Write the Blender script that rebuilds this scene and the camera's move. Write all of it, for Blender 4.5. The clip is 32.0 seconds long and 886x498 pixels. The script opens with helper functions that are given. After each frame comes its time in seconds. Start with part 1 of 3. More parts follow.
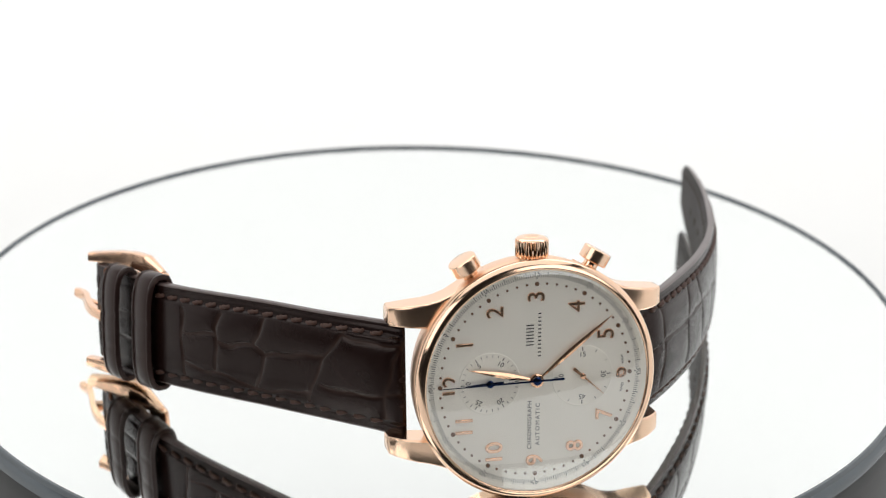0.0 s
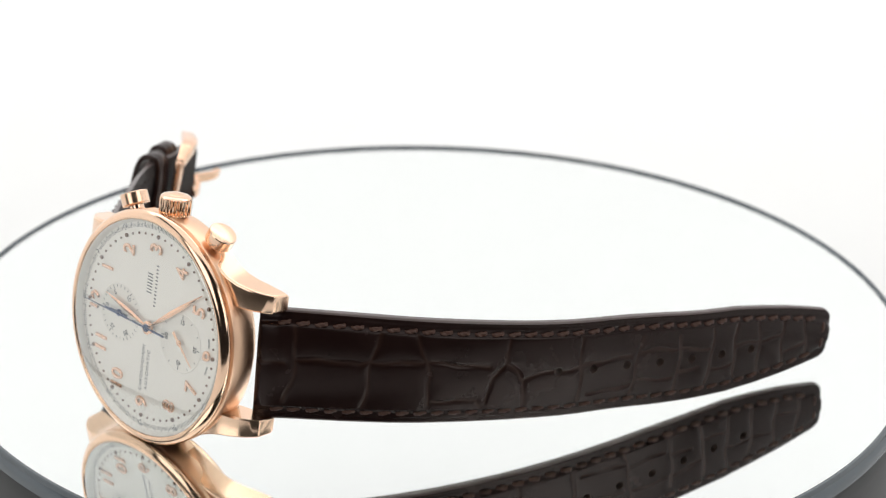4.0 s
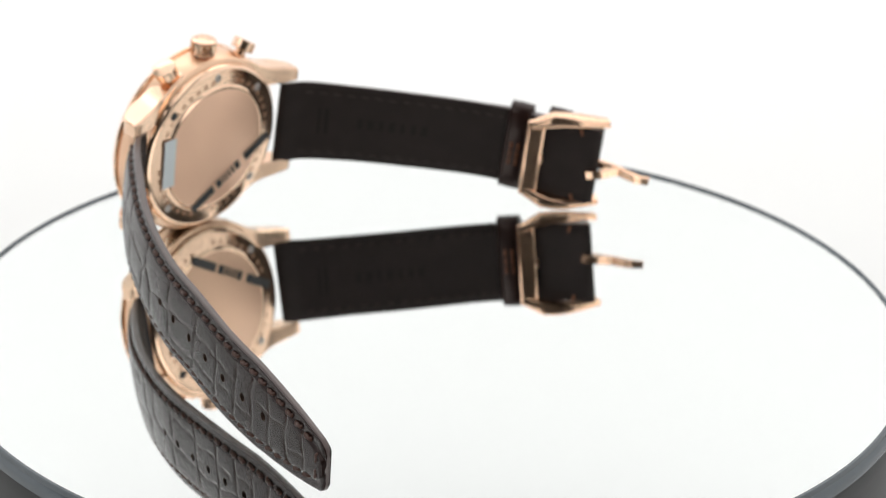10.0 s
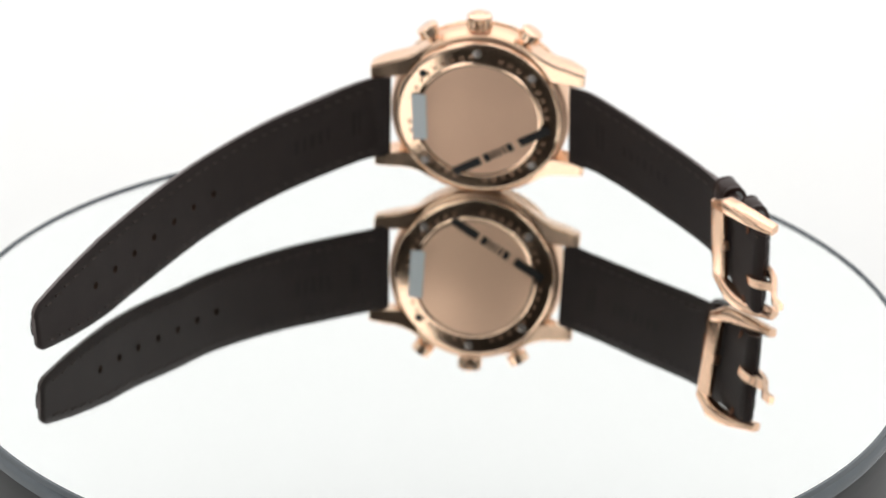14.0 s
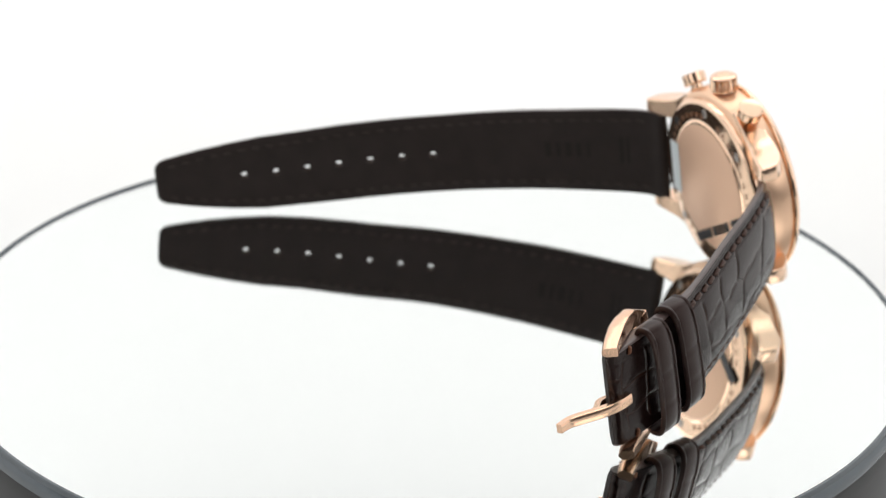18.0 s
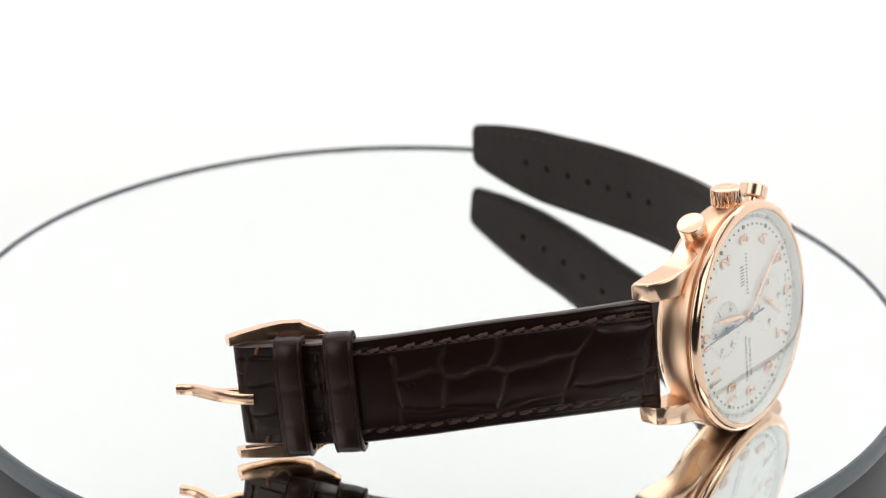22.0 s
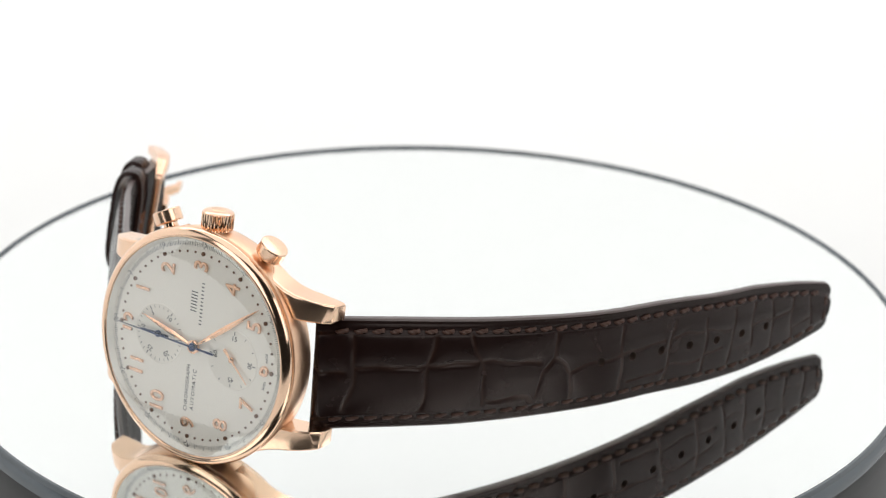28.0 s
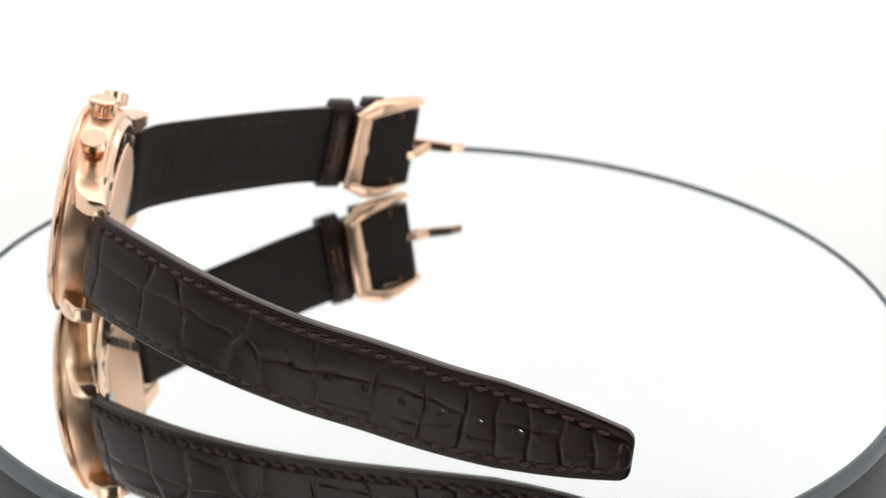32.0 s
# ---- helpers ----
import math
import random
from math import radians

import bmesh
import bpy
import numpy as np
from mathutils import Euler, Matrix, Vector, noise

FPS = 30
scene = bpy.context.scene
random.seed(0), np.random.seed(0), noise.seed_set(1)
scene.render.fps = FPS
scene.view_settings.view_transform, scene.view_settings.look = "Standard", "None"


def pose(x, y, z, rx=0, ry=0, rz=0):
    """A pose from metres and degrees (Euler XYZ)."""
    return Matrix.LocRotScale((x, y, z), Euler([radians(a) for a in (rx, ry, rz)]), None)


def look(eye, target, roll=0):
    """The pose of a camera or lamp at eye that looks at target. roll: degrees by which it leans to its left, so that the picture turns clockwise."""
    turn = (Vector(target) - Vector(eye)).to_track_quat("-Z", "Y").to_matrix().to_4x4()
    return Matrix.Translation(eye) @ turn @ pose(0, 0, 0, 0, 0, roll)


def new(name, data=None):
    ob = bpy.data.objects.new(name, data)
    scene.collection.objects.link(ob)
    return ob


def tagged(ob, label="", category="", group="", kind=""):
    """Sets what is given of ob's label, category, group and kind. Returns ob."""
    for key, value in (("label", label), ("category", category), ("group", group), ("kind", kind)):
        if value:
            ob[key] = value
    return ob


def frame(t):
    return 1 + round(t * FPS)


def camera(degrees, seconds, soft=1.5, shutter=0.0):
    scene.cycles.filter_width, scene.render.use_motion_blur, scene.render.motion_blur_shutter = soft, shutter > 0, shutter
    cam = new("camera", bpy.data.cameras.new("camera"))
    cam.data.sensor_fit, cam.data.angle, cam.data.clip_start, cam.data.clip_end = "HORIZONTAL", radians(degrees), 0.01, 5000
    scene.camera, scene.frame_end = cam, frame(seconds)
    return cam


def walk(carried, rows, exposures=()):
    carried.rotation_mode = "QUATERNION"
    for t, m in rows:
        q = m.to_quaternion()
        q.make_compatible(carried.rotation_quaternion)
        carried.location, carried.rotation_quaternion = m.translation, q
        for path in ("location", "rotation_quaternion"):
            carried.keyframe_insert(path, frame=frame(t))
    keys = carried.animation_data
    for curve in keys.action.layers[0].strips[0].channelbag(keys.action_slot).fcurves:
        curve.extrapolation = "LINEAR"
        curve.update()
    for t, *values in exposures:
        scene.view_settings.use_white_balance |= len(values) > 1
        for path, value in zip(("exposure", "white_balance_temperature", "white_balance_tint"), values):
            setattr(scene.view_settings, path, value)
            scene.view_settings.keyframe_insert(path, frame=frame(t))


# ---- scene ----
cam = camera(24.400, 32.0, 1.2)
EYE = Vector((0.0, -0.36922, 0.17500))
TILT, TURN = radians(23.540), radians(0.3895)
AIM = EYE + Vector((math.sin(TURN) * math.cos(TILT), math.cos(TURN) * math.cos(TILT), -math.sin(TILT)))
STAND = look(EYE, AIM, 1.2955)
walk(cam, [(0.0, STAND), (32.0, STAND)])
cam.data.dof.use_dof = True
cam.data.dof.focus_distance = 0.34
cam.data.dof.aperture_fstop = 28.0

# ---- light ----
world = bpy.data.worlds.new("studio_air")
world.use_nodes = True
world.node_tree.nodes["Background"].inputs[0].default_value = (1.0, 0.99, 0.97, 1)
world.node_tree.nodes["Background"].inputs[1].default_value = 0.1
scene.world = world
scene.view_settings.exposure = 0.0


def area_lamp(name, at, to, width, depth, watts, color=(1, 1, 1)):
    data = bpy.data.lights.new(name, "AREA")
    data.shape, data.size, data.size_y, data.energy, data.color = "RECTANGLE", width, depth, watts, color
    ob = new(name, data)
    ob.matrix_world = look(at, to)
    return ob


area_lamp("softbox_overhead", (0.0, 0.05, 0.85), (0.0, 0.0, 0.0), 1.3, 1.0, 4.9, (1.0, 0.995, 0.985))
# added fill, no visible fitting: lifts the table behind the turntable to white
area_lamp("background_fill", (0.0, 0.62, 0.78), (0.0, 0.45, -0.03), 1.8, 0.5, 4.6, (1.0, 0.998, 0.995))
# added pair of unseen front fills, to brighten the dial when it faces the camera
area_lamp("flank_fill", (-0.62, -0.62, 0.50), (0.0, -0.02, 0.02), 0.6, 0.6, 2.2, (1.0, 0.99, 0.975))
area_lamp("flank_fill_far", (0.62, -0.62, 0.50), (0.0, -0.02, 0.02), 0.6, 0.6, 2.2, (1.0, 0.99, 0.975))

# ---- materials ----


def material(name, color, rough=0.5, metal=0.0, vary=0.0, vary_scale=300.0, bump=0.0, bump_scale=2000.0, stretch=(1, 1, 1),
             rough_vary=0.0, coat=0.0, coat_rough=0.1, spec=0.5, emit=0.0, sheen_tint=None, worn=None):
    m = bpy.data.materials.new(name)
    m.use_nodes = True
    nt = m.node_tree
    b = nt.nodes["Principled BSDF"]
    b.inputs["Base Color"].default_value = (*color, 1)
    b.inputs["Roughness"].default_value = rough
    b.inputs["Metallic"].default_value = metal
    b.inputs["Specular IOR Level"].default_value = spec
    b.inputs["Coat Weight"].default_value = coat
    b.inputs["Coat Roughness"].default_value = coat_rough
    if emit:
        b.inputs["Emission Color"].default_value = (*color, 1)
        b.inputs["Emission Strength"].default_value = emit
    if sheen_tint:
        b.inputs["Specular Tint"].default_value = (*sheen_tint, 1)
    tc = nt.nodes.new("ShaderNodeTexCoord")
    if vary or rough_vary:
        n = nt.nodes.new("ShaderNodeTexNoise")
        n.inputs["Scale"].default_value = vary_scale
        n.inputs["Detail"].default_value = 5
        nt.links.new(tc.outputs["Object"], n.inputs["Vector"])
        if vary:
            mix = nt.nodes.new("ShaderNodeMix")
            mix.data_type = "RGBA"
            mix.inputs[6].default_value = (*[c * (1 - vary) for c in color], 1)
            mix.inputs[7].default_value = (*[min(1, c * (1 + vary)) for c in color], 1)
            nt.links.new(n.outputs["Fac"], mix.inputs[0])
            last = mix.outputs[2]
            if worn:
                # wax and wear gather in the furrows between the scales
                furrow = nt.nodes.new("ShaderNodeAttribute")
                furrow.attribute_name = "furrow"
                rub = nt.nodes.new("ShaderNodeMix")
                rub.data_type = "RGBA"
                rub.inputs[7].default_value = (*worn, 1)
                nt.links.new(furrow.outputs["Fac"], rub.inputs[0])
                nt.links.new(last, rub.inputs[6])
                last = rub.outputs[2]
            nt.links.new(last, b.inputs["Base Color"])
        if rough_vary:
            r = nt.nodes.new("ShaderNodeMapRange")
            r.inputs["To Min"].default_value = max(0.0, rough - rough_vary)
            r.inputs["To Max"].default_value = rough + rough_vary
            nt.links.new(n.outputs["Fac"], r.inputs["Value"])
            nt.links.new(r.outputs["Result"], b.inputs["Roughness"])
    if bump:
        mp = nt.nodes.new("ShaderNodeMapping")
        mp.inputs["Scale"].default_value = stretch
        n2 = nt.nodes.new("ShaderNodeTexNoise")
        n2.inputs["Scale"].default_value = bump_scale
        n2.inputs["Detail"].default_value = 3
        bp = nt.nodes.new("ShaderNodeBump")
        bp.inputs["Strength"].default_value = bump
        bp.inputs["Distance"].default_value = 0.0002
        nt.links.new(tc.outputs["Object"], mp.inputs["Vector"])
        nt.links.new(mp.outputs["Vector"], n2.inputs["Vector"])
        nt.links.new(n2.outputs["Fac"], bp.inputs["Height"])
        nt.links.new(bp.outputs["Normal"], b.inputs["Normal"])
    return m


def sheer(name, base, tint, gloss_color, rough=0.0, power=4.0):
    """Clear pane: lets all through but for its own gloss."""
    m = bpy.data.materials.new(name)
    m.use_nodes = True
    nt = m.node_tree
    nt.nodes.remove(nt.nodes["Principled BSDF"])
    out = nt.nodes["Material Output"]
    lw = nt.nodes.new("ShaderNodeLayerWeight")
    lw.inputs["Blend"].default_value = 0.5
    pw = nt.nodes.new("ShaderNodeMath")
    pw.operation, pw.inputs[1].default_value = "POWER", power
    fr = nt.nodes.new("ShaderNodeMath")
    fr.operation, fr.inputs[1].default_value, fr.inputs[2].default_value = "MULTIPLY_ADD", 1.0 - base, base
    nt.links.new(lw.outputs["Facing"], pw.inputs[0])
    nt.links.new(pw.outputs[0], fr.inputs[0])
    tr = nt.nodes.new("ShaderNodeBsdfTransparent")
    tr.inputs["Color"].default_value = (*tint, 1)
    gl = nt.nodes.new("ShaderNodeBsdfGlossy")
    gl.inputs["Color"].default_value = (*gloss_color, 1)
    gl.inputs["Roughness"].default_value = rough
    mx = nt.nodes.new("ShaderNodeMixShader")
    nt.links.new(fr.outputs[0], mx.inputs[0])
    nt.links.new(tr.outputs[0], mx.inputs[1])
    nt.links.new(gl.outputs[0], mx.inputs[2])
    nt.links.new(mx.outputs[0], out.inputs["Surface"])
    return m


GOLD = (0.90, 0.628, 0.45)
M_GOLD = material("polished_rose_gold", GOLD, 0.07, 1.0, rough_vary=0.03, vary_scale=400, vary=0.02)
M_SATIN = material("brushed_rose_gold", (0.86, 0.572, 0.392), 0.34, 1.0, vary=0.03, vary_scale=500, bump=0.10, bump_scale=400, stretch=(1, 1, 25))
M_FILM = material("matte_film_on_gold", (0.88, 0.585, 0.41), 0.5, 0.55, vary=0.05, vary_scale=90, bump=0.05, bump_scale=220, stretch=(1, 14, 1))
M_ENGRAVE = material("engraved_gold", (0.50, 0.31, 0.21), 0.45, 1.0)
M_FIGURE = material("rose_gold_figure", (0.84, 0.55, 0.39), 0.09, 1.0)
M_HAND = material("rose_gold_hand", (0.90, 0.56, 0.37), 0.12, 1.0)
M_LEATHER = material("dark_brown_alligator_leather", (0.0118, 0.0052, 0.0045), 0.25, 0.0, vary=0.35, vary_scale=160, bump=0.13, bump_scale=1700, rough_vary=0.07, spec=0.25, sheen_tint=(1.0, 0.88, 0.84), worn=(0.024, 0.0115, 0.0082))
M_KEEPER = material("dark_brown_keeper_leather", (0.0175, 0.0076, 0.0062), 0.30, 0.0, vary=0.3, vary_scale=200, bump=0.10, bump_scale=2200, rough_vary=0.05, spec=0.34, sheen_tint=(1.0, 0.86, 0.82))
M_LINING = material("brown_black_lining_leather", (0.024, 0.0175, 0.0160), 0.6, 0.0, spec=0.2, vary=0.25, vary_scale=220, bump=0.3, bump_scale=3000)
M_EMBOSS = material("pressed_dark_lettering", (0.0175, 0.0130, 0.0120), 0.6, spec=0.18)
M_EDGE = material("painted_leather_edge", (0.085, 0.058, 0.053), 0.38, coat=0.4, coat_rough=0.22, vary=0.25, vary_scale=400, bump=0.05, bump_scale=900)
M_THREAD = material("brown_waxed_thread", (0.056, 0.020, 0.010), 0.5, vary=0.3, vary_scale=1500, bump=0.3, bump_scale=6000)
M_SEAM = material("orange_brown_seam_thread", (0.17, 0.062, 0.026), 0.6, vary=0.3, vary_scale=1500)
M_DOT = material("dark_bronze_dot", (0.20, 0.115, 0.075), 0.3, 0.8)
M_HOLE = material("raw_brown_hole_wall", (0.050, 0.028, 0.018), 0.7, vary=0.2, vary_scale=900, spec=0.2)
M_THREAD_IN = material("dark_brown_inner_thread", (0.030, 0.016, 0.011), 0.6, vary=0.3, vary_scale=1500)
M_DIAL = material("silver_white_dial", (0.885, 0.852, 0.775), 0.34, 0.38, vary=0.015, vary_scale=800, bump=0.02, bump_scale=5000)
M_SUB = material("snailed_subdial", (0.865, 0.83, 0.75), 0.40, 0.38, bump=0.02, bump_scale=5000)
M_PRINT = material("dark_print", (0.02, 0.02, 0.024), 0.5)
M_BLUE = material("blued_steel", (0.015, 0.037, 0.12), 0.16, 1.0)
M_STICKER = material("pale_grey_sticker", (0.68, 0.73, 0.75), 0.45)
M_TAPE = material("black_tape", (0.015, 0.014, 0.014), 0.35)
M_CRYSTAL = sheer("domed_sapphire", 0.105, (1, 1, 1), (0.92, 0.97, 1.0), power=2.7)
M_GLASSTOP = sheer("mirror_glass_face", 0.045, (0.985, 0.995, 0.99), (1, 1, 1))
M_MIRROR = material("silvered_mirror", (0.908, 0.912, 0.905), 0.0, 1.0)
M_RIM = material("dark_grey_plastic_rim", (0.075, 0.092, 0.106), 0.20, spec=0.7, vary=0.1, vary_scale=200, bump=0.05, bump_scale=1500)
M_SKIRT = material("black_plastic_skirt", (0.012, 0.013, 0.014), 0.42, vary=0.1, vary_scale=200, bump=0.05, bump_scale=1500)
M_TABLE = material("white_table_sheet", (0.86, 0.86, 0.85), 0.5, vary=0.02, vary_scale=8)
# the backdrop's white is its own emission, in place of lamplight falling on it
M_GLOW_PAPER = material("glowing_white_backdrop", (0.5, 0.5, 0.5), 0.8, emit=1.15)
M_FLOOR = material("dark_floor", (0.06, 0.055, 0.05), 0.6, vary=0.1, vary_scale=4)
M_ROOM = material("grey_studio_wall", (0.16, 0.15, 0.14), 0.8, vary=0.06, vary_scale=3)

# ---- mesh helpers ----
MM = 0.001


def finish(bm, name, mat, smooth=40):
    bmesh.ops.recalc_face_normals(bm, faces=bm.faces)
    me = bpy.data.meshes.new(name)
    bm.to_mesh(me)
    bm.free()
    me.materials.append(mat)
    if smooth:
        me.shade_smooth()
        me.set_sharp_from_angle(angle=radians(smooth))
    return me


def put(name, me, parent, m=None, label=""):
    ob = new(name, me)
    ob.parent = parent
    if m is not None:
        ob.matrix_basis = m
    if label:
        tagged(ob, label)
    return ob


def part(name, bm, mat, parent, label="", m=None, smooth=40):
    return put(name, finish(bm, name, mat, smooth), parent, m, label)


def lathe(profile, seg=128, closed=False, bm=None):
    """Turns (r, z) in mm round z."""
    bm = bm or bmesh.new()
    rings = []
    for r, z in profile:
        if r < 1e-6:
            rings.append([bm.verts.new((0, 0, z * MM))])
        else:
            rings.append([bm.verts.new((r * MM * math.cos(2 * math.pi * k / seg), r * MM * math.sin(2 * math.pi * k / seg), z * MM)) for k in range(seg)])
    pairs = list(zip(rings, rings[1:])) + ([(rings[-1], rings[0])] if closed else [])
    for a, b in pairs:
        for k in range(seg):
            k2 = (k + 1) % seg
            if len(a) == 1 and len(b) == 1:
                continue
            if len(a) == 1:
                bm.faces.new((a[0], b[k2], b[k]))
            elif len(b) == 1:
                bm.faces.new((a[k], a[k2], b[0]))
            else:
                bm.faces.new((a[k], a[k2], b[k2], b[k]))
    return bm


def loft(sections, caps=True, bm=None):
    """Skins closed loops of points in mm."""
    bm = bm or bmesh.new()
    rings = [[bm.verts.new([c * MM for c in p]) for p in sec] for sec in sections]
    n = len(rings[0])
    for a, b in zip(rings, rings[1:]):
        for k in range(n):
            bm.faces.new((a[k], a[(k + 1) % n], b[(k + 1) % n], b[k]))
    if caps:
        bm.faces.new(rings[0])
        bm.faces.new(rings[-1])
    return bm


def slab(x0, x1, y0, y1, z0, z1, bevel=0.0, seg=2, bm=None):
    own = bmesh.new()
    bmesh.ops.create_cube(own, size=1)
    for v in own.verts:
        v.co = Vector(((x0 + x1) / 2 + v.co.x * (x1 - x0), (y0 + y1) / 2 + v.co.y * (y1 - y0), (z0 + z1) / 2 + v.co.z * (z1 - z0))) * MM
    if bevel:
        bmesh.ops.bevel(own, geom=own.edges[:], offset=bevel * MM, segments=seg, affect="EDGES", profile=0.6)
    if bm is None:
        return own
    me = bpy.data.meshes.new("piece")
    own.to_mesh(me)
    own.free()
    bm.from_mesh(me)
    bpy.data.meshes.remove(me)
    return bm


def lettering(body, size, extrude, name, mat, bevel=0.0, spacing=1.0, thin=0.0):
    """Raised letters of that height in mm, centred, reading along x."""
    cu = bpy.data.curves.new("letters", "FONT")
    cu.body, cu.size, cu.extrude, cu.bevel_depth = body, size * MM / 0.7, extrude * MM, bevel * MM
    cu.align_x, cu.align_y, cu.resolution_u, cu.space_character = "CENTER", "CENTER", 4, spacing
    cu.bevel_resolution, cu.offset = 1, thin * MM
    tmp = new("letters", cu)
    me = bpy.data.meshes.new_from_object(tmp.evaluated_get(bpy.context.evaluated_depsgraph_get()))
    bpy.data.objects.remove(tmp)
    bpy.data.curves.remove(cu)
    me.name = name
    me.materials.clear()
    me.materials.append(mat)
    return me


def at_mm(x, y, z, rz=0.0, rx=0.0, ry=0.0):
    return pose(x * MM, y * MM, z * MM, rx, ry, rz)


# ---- the studio round the turntable ----
SPIN = -14.6184          # degrees a second, seen from above clockwise
# the motor runs a little unevenly: (seconds, seconds ahead)
SLACK = ((0, 0.033), (1, 0.031), (2, 0.04), (3, 0.048), (3.5, 0.049), (5.5, -0.014), (6, -0.017), (7, -0.024), (8, -0.017), (9, -0.005), (10, -0.006), (11, 0.0), (12, 0.005), (13, 0.005), (13.5, 0.0), (15.5, -0.019), (16, -0.016),
         (17, 0.001), (18, 0.004), (19, 0.011), (20, -0.001), (21, -0.013), (22, -0.014), (23, -0.017), (24, -0.019), (25, -0.005), (25.5, -0), (27.5, 0.034), (28, 0.035), (29, 0.034), (30, 0.02), (31, 0.007), (32, 0.011))
TABLE_Z = -0.030


def studio():
    ob = new("table", finish(slab(-1050, 1050, -270, 1050, -749, 0, 3, 2), "table", M_TABLE, 30))
    ob.location.z = TABLE_Z
    tagged(ob, "white table top under the turntable", "table", kind="structure")
    ob = new("floor", finish(slab(-3100, 3100, -3100, 3100, -40, 0), "floor", M_FLOOR, 0))
    ob.location.z = -0.78
    tagged(ob, "plain dark studio floor", "floor", kind="structure")
    # self-glowing sweep: a tall curved sheet round the back and sides
    bm = bmesh.new()
    rows = [(0.95, TABLE_Z + 0.002), (0.98, 0.02), (1.0, 0.10), (1.0, 0.95)]
    steps = 48
    grid = []
    for r, z in rows:
        grid.append([bm.verts.new((r * math.sin(radians(-109 + 218 * k / steps)), r * math.cos(radians(-109 + 218 * k / steps)), z)) for k in range(steps + 1)])
    for a, b in zip(grid, grid[1:]):
        for k in range(steps):
            bm.faces.new((a[k], a[k + 1], b[k + 1], b[k]))
    ob = new("backdrop", finish(bm, "backdrop", M_GLOW_PAPER, 60))
    tagged(ob, "self-glowing white studio backdrop curving round the table", "backdrop", kind="structure")
    for name, size, at in (("wall_north", (6.4, 0.1, 3.8), (0, 3.16, 1.1)), ("wall_south", (6.4, 0.1, 3.8), (0, -3.16, 1.1)),
                           ("wall_east", (0.1, 6.2, 3.8), (3.16, 0, 1.1)), ("wall_west", (0.1, 6.2, 3.8), (-3.16, 0, 1.1)), ("ceiling", (6.4, 6.4, 0.1), (0, 0, 3.06))):
        bm = slab(-500 * size[0], 500 * size[0], -500 * size[1], 500 * size[1], -500 * size[2], 500 * size[2])
        ob = new(name, finish(bm, name, M_ROOM, 0))
        ob.location = at
        tagged(ob, "plain grey wall of the studio" if "wall" in name else "plain grey studio ceiling", "wall" if "wall" in name else "ceiling", kind="structure")


studio()


def turntable():
    top = new("turntable")
    tagged(top, "round mirrored turntable with a dark grey plastic rim", "turntable")
    part("mirror", lathe([(0, -0.22), (93.3, -0.22), (93.3, -2.6), (0, -2.6)], 240), M_MIRROR, top, "silvered mirror disc")
    part("glass", lathe([(0, -0.06), (93.15, -0.06), (93.32, -0.18)], 240), M_GLASSTOP, top, "clear glass face of the mirror", smooth=10)
    part("rim", lathe([(93.35, -2.6), (93.35, 0.15), (93.45, 0.3), (93.65, 0.37), (93.95, 0.34), (94.1, 0.2), (94.2, -0.1), (94.25, -0.6), (94.9, -0.95), (95.1, -1.2), (95.1, -2.6)], 240, True), M_RIM, top, "dark grey plastic rim")
    part("skirt", lathe([(0, -2.7), (94.9, -2.7), (95.2, -3.2), (95.6, -5.0), (95.8, -12.0), (94.9, -16.0), (88.0, -17.0), (0, -17.0)], 240), M_SKIRT, top, "black plastic skirt")
    part("foot", lathe([(0, -17.1), (82.0, -17.1), (84.0, -18.0), (84.0, -30.0), (0, -30.0)], 120), M_SKIRT, top, "black plastic foot")
    return top


TURNTABLE = turntable()

# ---- the wristwatch ----
# Its own axes: x to six o'clock, y to three o'clock, z out of the dial.
AX = Matrix(((0.96111, -0.02250, 0.27524), (0.27544, 0.14967, -0.94960), (-0.01982, 0.98848, 0.15004)))
CENTRE = Vector((0.01859, -0.06776, 0.02040))
BASE = Vector((CENTRE.x, CENTRE.y, 0.0))
WATCH = new("wristwatch")
WATCH.location = BASE
tagged(WATCH, "rose gold chronograph wristwatch with brown alligator strap, standing on edge", "wristwatch")
LOCAL = Matrix.Translation(CENTRE - BASE) @ AX.to_4x4()
SUNK = LOCAL @ pose(0, 0, -0.00055)          # the dial lies below the bezel's foot


def clock(hour):
    """Angle in degrees from six towards three o'clock."""
    return (6 - hour) * 30.0


def polar(r, deg, z=0.0):
    return (r * math.cos(radians(deg)), r * math.sin(radians(deg)), z)


